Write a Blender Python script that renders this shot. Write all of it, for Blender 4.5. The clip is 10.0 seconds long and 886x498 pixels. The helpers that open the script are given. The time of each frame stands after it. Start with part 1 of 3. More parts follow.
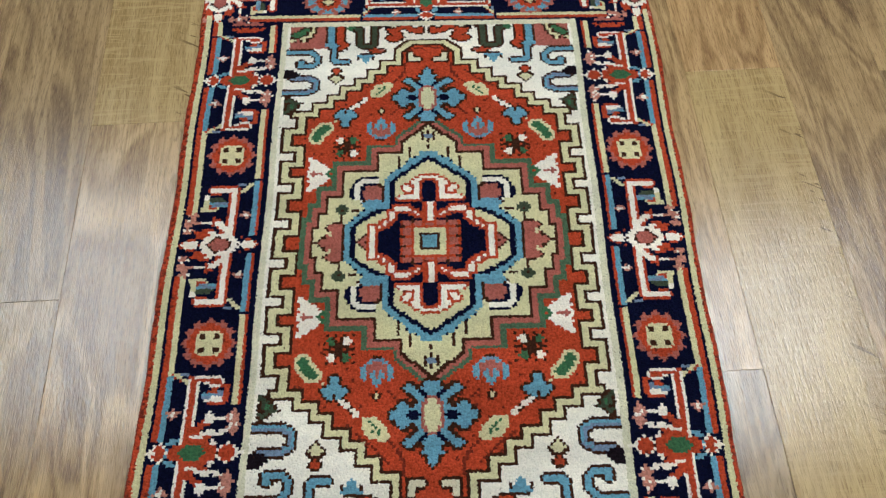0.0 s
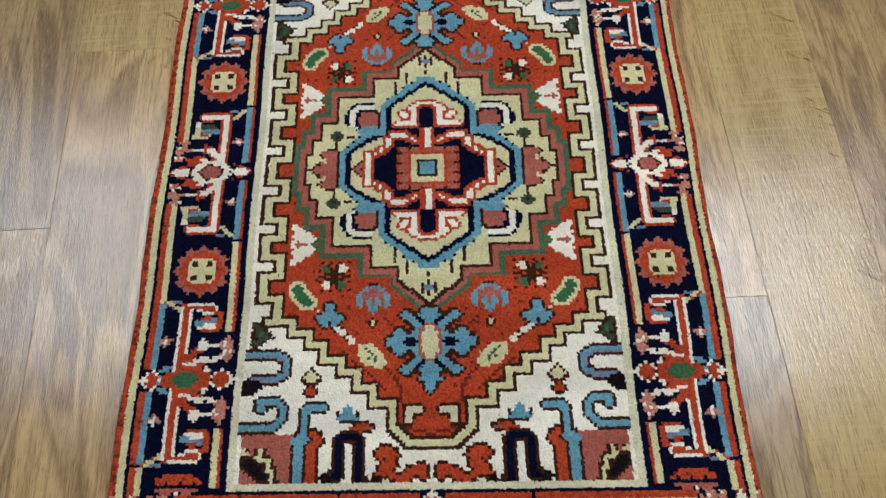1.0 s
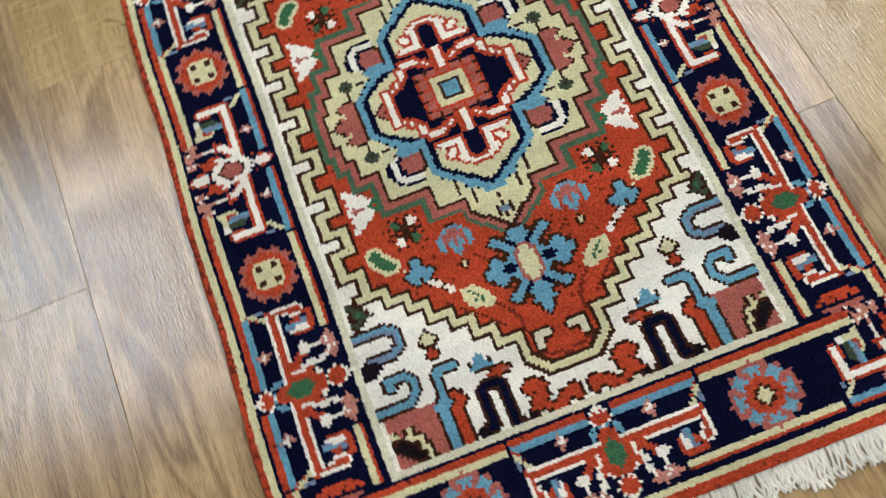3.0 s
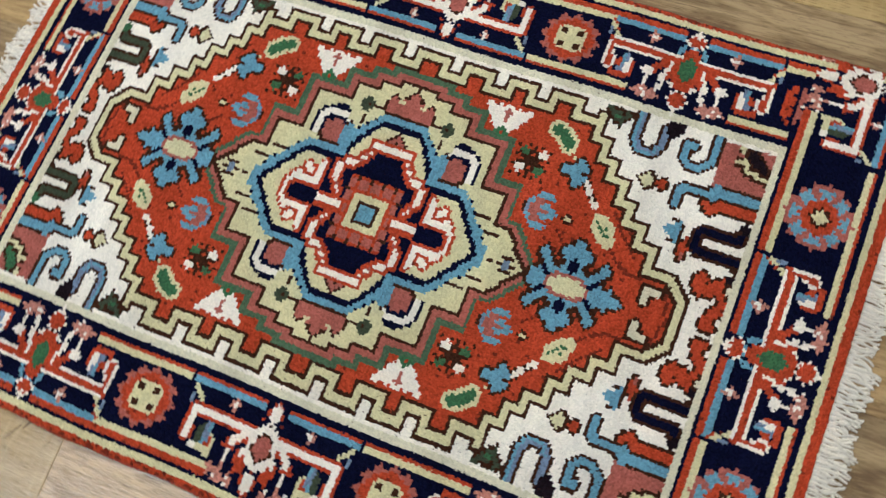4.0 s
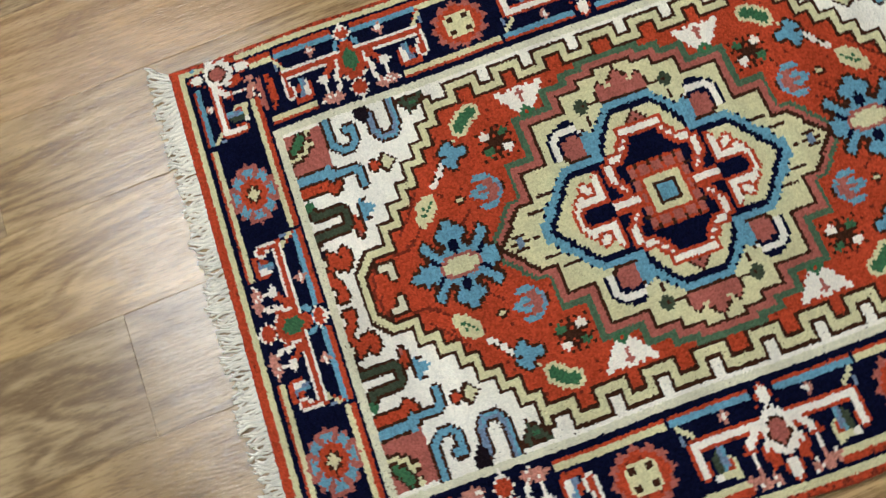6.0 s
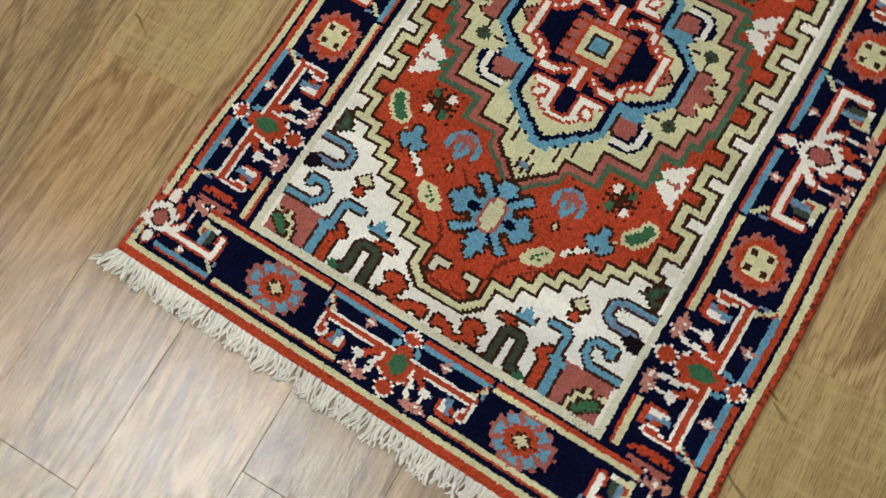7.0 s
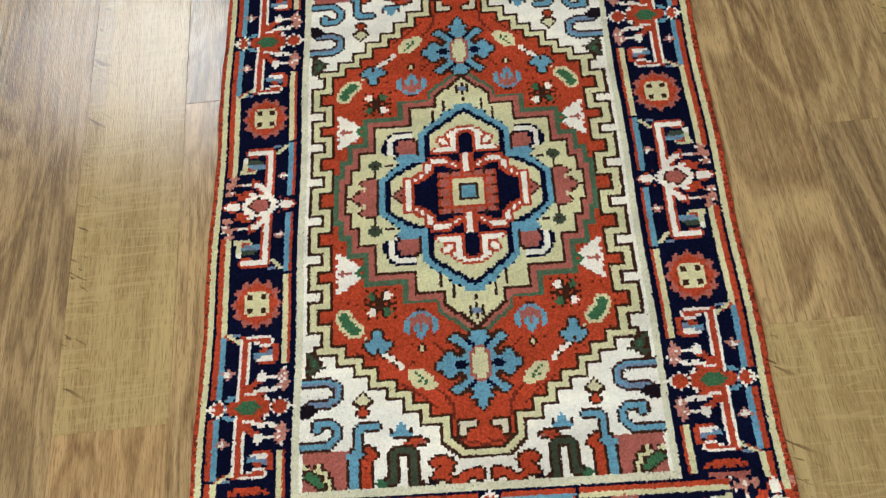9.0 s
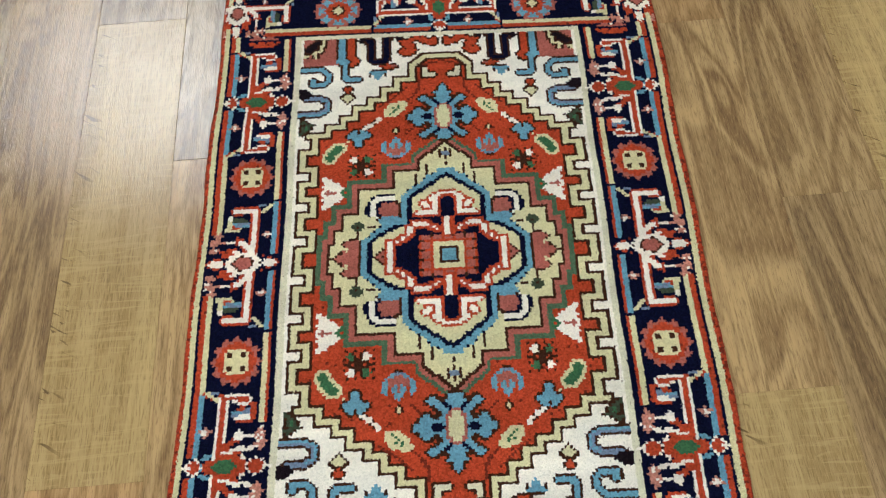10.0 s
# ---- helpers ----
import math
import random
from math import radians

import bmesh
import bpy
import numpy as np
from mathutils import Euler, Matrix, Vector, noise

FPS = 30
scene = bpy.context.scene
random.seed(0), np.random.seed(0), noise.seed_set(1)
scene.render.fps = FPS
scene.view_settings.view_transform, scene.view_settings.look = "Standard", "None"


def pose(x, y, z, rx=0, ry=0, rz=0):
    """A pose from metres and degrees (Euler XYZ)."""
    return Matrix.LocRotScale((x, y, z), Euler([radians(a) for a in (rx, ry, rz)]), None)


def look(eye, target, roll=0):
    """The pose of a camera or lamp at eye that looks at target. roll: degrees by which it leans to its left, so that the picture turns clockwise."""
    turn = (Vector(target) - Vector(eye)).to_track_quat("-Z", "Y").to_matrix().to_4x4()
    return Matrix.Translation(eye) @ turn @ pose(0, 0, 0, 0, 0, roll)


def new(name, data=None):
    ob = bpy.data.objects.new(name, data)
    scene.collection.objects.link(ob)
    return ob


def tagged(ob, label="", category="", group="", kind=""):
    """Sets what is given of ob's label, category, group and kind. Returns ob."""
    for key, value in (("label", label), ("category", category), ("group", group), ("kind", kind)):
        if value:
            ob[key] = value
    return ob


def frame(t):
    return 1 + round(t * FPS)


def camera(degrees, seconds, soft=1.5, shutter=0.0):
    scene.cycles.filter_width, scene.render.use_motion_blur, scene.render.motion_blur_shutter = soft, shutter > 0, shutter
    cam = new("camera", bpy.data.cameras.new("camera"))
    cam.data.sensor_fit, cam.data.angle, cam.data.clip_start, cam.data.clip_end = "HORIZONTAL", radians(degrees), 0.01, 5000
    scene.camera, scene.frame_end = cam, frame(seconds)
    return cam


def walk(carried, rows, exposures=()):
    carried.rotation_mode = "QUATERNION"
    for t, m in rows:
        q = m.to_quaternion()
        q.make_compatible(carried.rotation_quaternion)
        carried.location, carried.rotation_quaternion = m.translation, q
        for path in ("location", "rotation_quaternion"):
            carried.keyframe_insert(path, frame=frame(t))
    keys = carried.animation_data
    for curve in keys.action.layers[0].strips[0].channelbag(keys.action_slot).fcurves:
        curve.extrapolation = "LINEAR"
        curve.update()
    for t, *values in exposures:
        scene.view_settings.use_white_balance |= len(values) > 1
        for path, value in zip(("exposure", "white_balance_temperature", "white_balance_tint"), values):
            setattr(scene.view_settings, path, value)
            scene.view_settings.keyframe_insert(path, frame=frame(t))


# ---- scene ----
cam = camera(54.1, 10.0, 1.2, 0.22)
PATH = [
    (0, (0.005, -0.516, 0.878), (0.026, 0.488, -0.852), 0.0),
    (0.5, (0.008, -0.523, 0.862), (0.021, 0.448, -0.887), -0.7),
    (1, (0.01, -0.536, 0.841), (0.023, 0.384, -0.935), -0.5),
    (1.5, (0.027, -0.541, 0.823), (0.043, 0.257, -1.011), -0.2),
    (2, (0.012, -0.539, 0.812), (0.022, 0.188, -1.051), -0.0),
    (2.5, (-0.061, -0.522, 0.819), (-0.046, 0.19, -1.05), -5.2),
    (3, (-0.121, -0.468, 0.805), (-0.008, 0.238, -1.063), -12.7),
    (3.2, (-0.14, -0.425, 0.811), (0.053, 0.254, -1.06), -15.7),
    (4.3, (-0.216, -0.195, 0.816), (0.311, 0.109, -1.089), -18.9),
    (4.5, (-0.231, -0.149, 0.82), (0.352, 0.101, -1.076), -16.9),
    (5, (-0.255, -0.024, 0.817), (0.345, 0.119, -1.086), -13.3),
    (5.5, (-0.249, 0.125, 0.816), (0.353, 0.203, -1.089), -14.6),
    (5.7, (-0.241, 0.171, 0.818), (0.356, 0.22, -1.09), -15.9),
    (6.8, (-0.177, 0.416, 0.822), (0.288, 0.059, -1.09), -13.9),
    (7, (-0.158, 0.442, 0.822), (0.269, 0.037, -1.09), -15.1),
    (7.5, (-0.072, 0.48, 0.832), (0.275, -0.007, -1.076), -19.5),
    (8, (-0.023, 0.474, 0.85), (0.198, -0.14, -1.041), -16.3),
    (8.5, (-0.004, 0.504, 0.888), (0.111, -0.269, -0.953), -10.8),
    (9, (0.002, 0.515, 0.911), (0.067, -0.361, -0.885), -7.7),
    (9.5, (-0.008, 0.506, 0.928), (0.035, -0.43, -0.839), -6.3),
    (10, (-0.006, 0.507, 0.933), (0.02, -0.465, -0.815), -4.0),
]
# The clip's own exposure and white balance: seconds, stops, kelvin, tint.
EXPOSURE = [(0, 0.06, 6350, 10), (1, 0.0, 6400, 11), (1.5, 0.02, 6400, 13), (2, 0.12, 6350, 10), (2.5, 0.26, 6350, 12), (3.2, 0.22, 6300, 13), (4.5, 0.14, 6400, 14),
            (5.5, 0.11, 6450, 12), (7, -0.07, 6500, 11), (8, 0.06, 6500, 11), (8.5, 0.1, 6500, 11), (10, 0.12, 6500, 11)]
walk(cam, [(t, look(eye, target, roll)) for t, eye, target, roll in PATH], EXPOSURE)

# ---- world and light ----
CEIL = 2.6
world = bpy.data.worlds.new("world")
scene.world = world
world.use_nodes = True
world.node_tree.nodes["Background"].inputs[0].default_value = (0.6, 0.7, 0.85, 1)
world.node_tree.nodes["Background"].inputs[1].default_value = 0.3

# Ceiling lights: place, size, strength and colour of the diffuser.
LIGHTS = [(-1.42, 1.24, 0.6, 1.25, 17.0, (0.74, 0.88, 1.0)), (1.03, 0.98, 0.86, 0.96, 18.5, (0.88, 0.95, 1.0)), (1.45, -2.5, 0.62, 1.2, 22.5, (0.86, 0.94, 1.0))]


# ---- small helpers ----
def mesh_of(name, bm, materials):
    me = bpy.data.meshes.new(name)
    bm.to_mesh(me)
    bm.free()
    for m in materials:
        me.materials.append(m)
    return me


def part(name, bm, material, parent=None, label=""):
    """One mesh object under a thing or a part."""
    ob = new(name, mesh_of(name, bm, [material]))
    ob.parent = parent
    return tagged(ob, label)


def box(bm, x0, y0, z0, x1, y1, z1, bevel=0.0):
    v = [bm.verts.new(c) for c in ((x0, y0, z0), (x1, y0, z0), (x1, y1, z0), (x0, y1, z0),
                                   (x0, y0, z1), (x1, y0, z1), (x1, y1, z1), (x0, y1, z1))]
    f = [bm.faces.new([v[i] for i in q]) for q in ((3, 2, 1, 0), (4, 5, 6, 7), (0, 1, 5, 4), (1, 2, 6, 5), (2, 3, 7, 6), (3, 0, 4, 7))]
    if bevel:
        bmesh.ops.bevel(bm, geom=list({e for g in f for e in g.edges}), offset=bevel, segments=2, affect="EDGES")


# ---- materials ----
def node_material(name):
    m = bpy.data.materials.new(name)
    m.use_nodes = True
    nt = m.node_tree
    return m, nt, nt.nodes["Principled BSDF"]


def link(nt, a, b):
    nt.links.new(a, b)


def math_node(nt, op, a, b=None):
    n = nt.nodes.new("ShaderNodeMath")
    n.operation = op
    for i, x in enumerate((a, b)):
        if x is None:
            continue
        if isinstance(x, (int, float)):
            n.inputs[i].default_value = x
        else:
            link(nt, x, n.inputs[i])
    return n.outputs[0]


def mix_colour(nt, fac, a, b, blend="MIX"):
    n = nt.nodes.new("ShaderNodeMix")
    n.data_type, n.blend_type = "RGBA", blend
    for i, x in ((0, fac), (6, a), (7, b)):
        if isinstance(x, (int, float)):
            n.inputs[i].default_value = x
        elif isinstance(x, tuple):
            n.inputs[i].default_value = (*x, 1)
        else:
            link(nt, x, n.inputs[i])
    return n.outputs[2]


def noise_node(nt, vector, scale, detail=3.0, rough=0.55, distortion=0.0):
    n = nt.nodes.new("ShaderNodeTexNoise")
    n.inputs["Scale"].default_value, n.inputs["Detail"].default_value = scale, detail
    n.inputs["Roughness"].default_value, n.inputs["Distortion"].default_value = rough, distortion
    link(nt, vector, n.inputs["Vector"])
    return n.outputs["Fac"]


def ramp(nt, fac, stops):
    n = nt.nodes.new("ShaderNodeValToRGB")
    e = n.color_ramp.elements
    while len(e) < len(stops):
        e.new(0.5)
    for k, (p, c) in zip(e, stops):
        k.position, k.color = p, (*c, 1) if isinstance(c, tuple) else (c, c, c, 1)
    link(nt, fac, n.inputs[0])
    return n.outputs[0]


def scaled(nt, vector, sx, sy, sz, offset=None, turned=0.0):
    n = nt.nodes.new("ShaderNodeMapping")
    n.inputs["Rotation"].default_value = (0, 0, radians(turned))
    n.inputs["Scale"].default_value = (sx, sy, sz)
    link(nt, vector, n.inputs["Vector"])
    if offset is not None:
        link(nt, offset, n.inputs["Location"])
    return n.outputs[0]


def wool(name, colour, streak=0.22):
    """Hand-knotted wool: each tuft a little lighter or darker, slow bands of uneven dye, fibrous relief."""
    m, nt, b = node_material(name)
    geo = nt.nodes.new("ShaderNodeNewGeometry")
    co = nt.nodes.new("ShaderNodeTexCoord").outputs["Object"]
    tuft = ramp(nt, geo.outputs["Random Per Island"], [(0.0, 1.0 - streak), (1.0, 1.0 + streak)])
    band = ramp(nt, noise_node(nt, scaled(nt, co, 6, 26, 6), 1.0, 2), [(0.3, 0.86), (0.7, 1.12)])
    fibre = noise_node(nt, co, 1400, 2)
    c = mix_colour(nt, 1.0, colour, tuft, "MULTIPLY")
    c = mix_colour(nt, 1.0, c, band, "MULTIPLY")
    c = mix_colour(nt, 1.0, c, ramp(nt, fibre, [(0.25, 0.8), (0.75, 1.15)]), "MULTIPLY")
    link(nt, c, b.inputs["Base Color"])
    b.inputs["Roughness"].default_value = 0.85
    b.inputs["Specular IOR Level"].default_value = 0.02
    bump = nt.nodes.new("ShaderNodeBump")
    bump.inputs["Strength"].default_value, bump.inputs["Distance"].default_value = 0.5, 0.0006
    link(nt, fibre, bump.inputs["Height"])
    link(nt, bump.outputs[0], b.inputs["Normal"])
    return m


def wood(name, light, dark, line, ring=0.35, crack=0.0, knots=0.0):
    """Wood-look plank: long grain, slow cathedral figure, dark pores, embossed satin lacquer."""
    m, nt, b = node_material(name)
    co = nt.nodes.new("ShaderNodeTexCoord").outputs["Object"]
    info = nt.nodes.new("ShaderNodeObjectInfo")
    off = nt.nodes.new("ShaderNodeCombineXYZ")
    for i, k in enumerate((7.3, 13.1, 3.7)):
        link(nt, math_node(nt, "MULTIPLY", info.outputs["Random"], k), off.inputs[i])
    at = scaled(nt, co, 1, 1, 1, off.outputs[0])
    slow = noise_node(nt, scaled(nt, at, 8, 1.4, 1), 1.0, 3, 0.5, 1.3)
    if knots:
        cell = nt.nodes.new("ShaderNodeTexVoronoi")
        cell.inputs["Scale"].default_value = 1.0
        link(nt, scaled(nt, at, 7.0, 2.6, 1), cell.inputs["Vector"])
        slow = math_node(nt, "ADD", slow, math_node(nt, "MULTIPLY", ramp(nt, cell.outputs["Distance"], [(0.0, 1.0), (0.42, 0.0)]), knots))
    fine = noise_node(nt, scaled(nt, at, 850, 75, 1), 1.0, 2, 0.5)
    mid = noise_node(nt, scaled(nt, at, 34, 2.2, 1), 1.0, 5, 0.62, 1.0)
    bands = math_node(nt, "SINE", math_node(nt, "MULTIPLY", slow, 60.0))
    tone = math_node(nt, "ADD", math_node(nt, "MULTIPLY", mid, 0.8), math_node(nt, "MULTIPLY", bands, ring * 0.24))
    tone = math_node(nt, "ADD", tone, math_node(nt, "MULTIPLY", math_node(nt, "SUBTRACT", slow, 0.45), 0.9))
    c = ramp(nt, tone, [(0.20, dark), (0.66, light)])
    streak = noise_node(nt, scaled(nt, at, 260, 6.0, 1), 1.0, 3, 0.6, 0.5)
    c = mix_colour(nt, ramp(nt, streak, [(0.38, 0.5), (0.50, 0.0)]), c, dark)
    c = mix_colour(nt, ramp(nt, streak, [(0.56, 0.0), (0.70, 0.4)]), c, light)
    c = mix_colour(nt, ramp(nt, fine, [(0.34, 0.38), (0.46, 0.0)]), c, line)
    c = mix_colour(nt, ramp(nt, fine, [(0.56, 0.0), (0.68, 0.4)]), c, light)
    if crack:
        slant = scaled(nt, scaled(nt, at, 1, 1, 1, None, 32), 26, 150, 1)
        k = noise_node(nt, slant, 1.0, 2, 0.4, 1.0)
        fleck = noise_node(nt, scaled(nt, at, 12, 120, 1), 1.0, 3, 0.5, 1.5)
        c = mix_colour(nt, ramp(nt, fleck, [(0.52, 0.0), (0.62, 0.4)]), c, light)
        edge = nt.nodes.new("ShaderNodeSeparateXYZ")
        link(nt, co, edge.inputs[0])
        rim = ramp(nt, edge.outputs[0], [(0.026, 0.0), (0.052, 1.0)])
        c = mix_colour(nt, math_node(nt, "MULTIPLY", ramp(nt, k, [(0.64, 0.0), (0.69, crack)]), rim), c, line)
    tint = ramp(nt, info.outputs["Random"], [(0.0, 0.9), (1.0, 1.08)])
    c = mix_colour(nt, 1.0, c, tint, "MULTIPLY")
    link(nt, c, b.inputs["Base Color"])
    link(nt, ramp(nt, mid, [(0.2, 0.16), (0.8, 0.24)]), b.inputs["Roughness"])
    b.inputs["Specular IOR Level"].default_value = 0.68
    bump = nt.nodes.new("ShaderNodeBump")
    bump.inputs["Strength"].default_value, bump.inputs["Distance"].default_value = 0.9, 0.00032
    emboss = math_node(nt, "ADD", fine, noise_node(nt, scaled(nt, at, 520, 90, 1), 1.0, 2))
    link(nt, emboss, bump.inputs["Height"])
    link(nt, bump.outputs[0], b.inputs["Normal"])
    return m


def plain(name, colour, rough=0.8):
    m, nt, b = node_material(name)
    co = nt.nodes.new("ShaderNodeTexCoord").outputs["Object"]
    f = ramp(nt, noise_node(nt, co, 3.0, 5), [(0.3, 0.93), (0.7, 1.04)])
    link(nt, mix_colour(nt, 1.0, colour, f, "MULTIPLY"), b.inputs["Base Color"])
    b.inputs["Roughness"].default_value = rough
    return m


YARN = {
    "R": wool("wool_rust_red", (0.455, 0.058, 0.022), 0.3),
    "N": wool("wool_navy", (0.0036, 0.0046, 0.019), 0.35),
    "W": wool("wool_ivory", (0.86, 0.80, 0.68), 0.08),
    "Y": wool("wool_straw_yellow", (0.65, 0.60, 0.345), 0.12),
    "S": wool("wool_pale_straw", (0.69, 0.645, 0.46), 0.10),
    "B": wool("wool_sky_blue", (0.135, 0.32, 0.415)),
    "L": wool("wool_grey_blue", (0.17, 0.235, 0.33)),
    "D": wool("wool_dark_brown", (0.046, 0.017, 0.009), 0.3),
    "K": wool("wool_plum_black", (0.012, 0.007, 0.010), 0.3),
    "P": wool("wool_dusty_rose", (0.40, 0.115, 0.085)),
    "G": wool("wool_green", (0.045, 0.14, 0.062)),
    "M": wool("wool_moss_green", (0.075, 0.14, 0.078)),
    "F": wool("wool_faded_salmon", (0.52, 0.215, 0.155), 0.3),
    "E": wool("wool_dark_red", (0.17, 0.026, 0.014)),
    "O": wool("wool_olive", (0.05, 0.065, 0.038)),
}
EDGE_WOOL = wool("wool_edge_red", (0.31, 0.047, 0.022), 0.3)
COTTON = wool("cotton_fringe", (0.86, 0.80, 0.67), 0.12)
WOODS = {
    "yellow": wood("oak_yellow", (0.54, 0.378, 0.162), (0.32, 0.203, 0.079), (0.10, 0.057, 0.021), 0.14, 0.8),
    "brown": wood("oak_brown", (0.49, 0.32, 0.143), (0.215, 0.125, 0.053), (0.055, 0.031, 0.013), 0.75, 0.0, 0.26),
    "red": wood("oak_reddish", (0.47, 0.288, 0.125), (0.225, 0.125, 0.05), (0.062, 0.033, 0.014), 0.6, 0.0, 0.15),
    "dark": wood("oak_dark", (0.42, 0.274, 0.126), (0.15, 0.087, 0.038), (0.045, 0.025, 0.012), 0.5, 0.0, 0.35),
    "grey": wood("oak_greyed", (0.42, 0.292, 0.15), (0.17, 0.104, 0.05), (0.06, 0.036, 0.017), 0.7, 0.0, 0.2),
}
SUBFLOOR = plain("subfloor_dark", (0.06, 0.04, 0.024), 0.9)
PAINT = plain("wall_paint", (0.72, 0.71, 0.68))
CEILING = plain("ceiling_paint", (0.8, 0.8, 0.78), 0.9)
WHITE_METAL = plain("white_enamel", (0.75, 0.75, 0.75), 0.4)


def diffuser_material(strength, colour):
    m, nt, b = node_material("light_diffuser")
    b.inputs["Base Color"].default_value = (0.9, 0.9, 0.9, 1)
    b.inputs["Emission Color"].default_value = (*colour, 1)
    b.inputs["Emission Strength"].default_value = strength
    return m


# ---- room ----
X0, X1, Y0, Y1 = -3.2, 3.2, -3.6, 3.6
for name, bounds in (("wall_west", (X0 - 0.12, Y0 - 0.12, 0, X0, Y1 + 0.12, CEIL)), ("wall_east", (X1, Y0 - 0.12, 0, X1 + 0.12, Y1 + 0.12, CEIL)),
                     ("wall_south", (X0, Y0 - 0.12, 0, X1, Y0, CEIL)), ("wall_north", (X0, Y1, 0, X1, Y1 + 0.12, CEIL))):
    bm = bmesh.new()
    box(bm, *bounds)
    tagged(part(name, bm, PAINT), "plain off-white painted wall", "wall", kind="structure")
bm = bmesh.new()
box(bm, X0 - 0.12, Y0 - 0.12, CEIL, X1 + 0.12, Y1 + 0.12, CEIL + 0.1)
tagged(part("ceiling", bm, CEILING), "flat white painted ceiling", "ceiling", kind="structure")


def ceiling_light(x, y, w, d, strength, colour):
    root = tagged(new("ceiling_light"), "white rectangular fluorescent ceiling light, switched on", "ceiling light", "ceiling lights")
    root.location = (x, y, CEIL)
    bm = bmesh.new()
    for s in (-1, 1):
        box(bm, s * w / 2 - 0.02, -d / 2 - 0.02, -0.05, s * w / 2 + 0.02, d / 2 + 0.02, 0)
        box(bm, -w / 2 + 0.02, s * d / 2 - 0.02, -0.05, w / 2 - 0.02, s * d / 2 + 0.02, 0)
    part("frame", bm, WHITE_METAL, root)
    bm = bmesh.new()
    box(bm, -w / 2 + 0.02, -d / 2 + 0.02, -0.035, w / 2 - 0.02, d / 2 - 0.02, -0.025)
    part("diffuser", bm, diffuser_material(strength, colour), root, "glowing milky diffuser")
    return root


for place in LIGHTS:
    ceiling_light(*place)

# ---- rug chart ----
# One character a knot. u counts knots across from the middle (0 to 92), v along from the middle (0 to 142).
HU, HV, KNOT = 92, 142, 1 / 300
chart = np.full((2 * HV + 1, 2 * HU + 1), "R")
owner = np.zeros(chart.shape, int)
NAMES = ["field"]
BOTH = ((1, 1), (-1, 1), (1, -1), (-1, -1))


def patch(name):
    NAMES.append(name)
    return len(NAMES) - 1


def knot(u, v, c, su, sv, who=None):
    if 0 <= u <= HU and 0 <= v <= HV and c != ".":
        chart[HV + sv * v, HU + su * u] = c
        if who is not None:
            owner[HV + sv * v, HU + su * u] = who


def fill(u0, u1, v0, v1, c, name=None, quads=BOTH):
    """A rectangle of knots in every quarter."""
    who = patch(name) if name else None
    for su, sv in quads:
        for v in range(v0, v1 + 1):
            for u in range(u0, u1 + 1):
                knot(u, v, c, su, sv, who)


def stamp(u0, v0, rows, name, axis="", swap=None, quads=BOTH):
    """A motif drawn as rows of letters, mirrored into every quarter. axis: the line of symmetry that it lies across."""
    ids = {}
    for su, sv in quads:
        key = (su if axis != "u" else 0, sv if axis != "v" else 0)
        if key not in ids:
            ids[key] = patch(name)
        for j, row in enumerate(rows):
            for i, c in enumerate(row):
                c = (swap or {}).get((c, sv), c)
                knot(u0 + i, v0 + j, c, su, sv, ids[key])


def inside(u, v, poly):
    hit = False
    for (a, b), (c, d) in zip(poly, poly[1:] + poly[:1]):
        if (b > v) != (d > v) and u < (c - a) * (v - b) / (d - b) + a:
            hit = not hit
    return hit


def region(poly):
    """The knots of a quarter inside an outline."""
    return np.array([[inside(u + 0.01, v + 0.01, poly) for u in range(HU + 1)] for v in range(HV + 1)])


def grow(mask, n=1, round_=False):
    for k in range(n):
        p = np.pad(mask, 1)
        p[0], p[:, 0] = p[2], p[:, 2]
        q = p[1:-1, 1:-1] | p[:-2, 1:-1] | p[2:, 1:-1] | p[1:-1, :-2] | p[1:-1, 2:]
        if not round_:
            q |= p[:-2, :-2] | p[2:, 2:] | p[:-2, 2:] | p[2:, :-2]
        mask = q
    return mask


def lay(mask, c, who=None, quads=BOTH):
    for v, u in zip(*np.nonzero(mask)):
        for su, sv in quads:
            knot(int(u), int(v), c, su, sv, who)


def strokes(points, wide=1):
    """The knots along a line of points."""
    m = np.zeros((HV + 1, HU + 1), bool)
    for (a, b), (c, d) in zip(points, points[1:]):
        n = int(max(abs(c - a), abs(d - b)) * 2) + 1
        for k in range(n + 1):
            u, v = a + (c - a) * k / n, b + (d - b) * k / n
            for i in range(wide):
                for j in range(wide):
                    if 0 <= round(u) + i <= HU and 0 <= round(v) + j <= HV:
                        m[round(v) + j, round(u) + i] = True
    return m


# Ivory spandrels outside the stepped outline of the red field.
STEPS = [(51, 56), (44, 56), (44, 60), (38, 60), (38, 64), (33, 64), (33, 69), (27, 69), (27, 73), (22, 73), (22, 78), (17, 78), (17, 83),
         (11, 83), (11, 90), (6, 95), (0, 95)]
MEANDER = [(49, 0)]
for k in range(8):
    v = 4 + 7.3 * k
    u0, u1 = (53, 49) if k % 2 == 0 else (49, 53)
    MEANDER += [(u0, v), (u1, v)]
MEANDER[0] = (53, 0)
line = MEANDER[:-1] + [(MEANDER[-2][0], 56)] + STEPS
red_field = region([(0, 0)] + line)
spandrel = [patch("spandrel") for k in range(4)]
for n, q in enumerate(BOTH):
    lay(~red_field, "W", spandrel[n], (q,))
zig = strokes(line, 2)
zigzag = patch("stepped_outline")
lay(grow(zig), "D", zigzag)
lay(zig, "Y", zigzag)

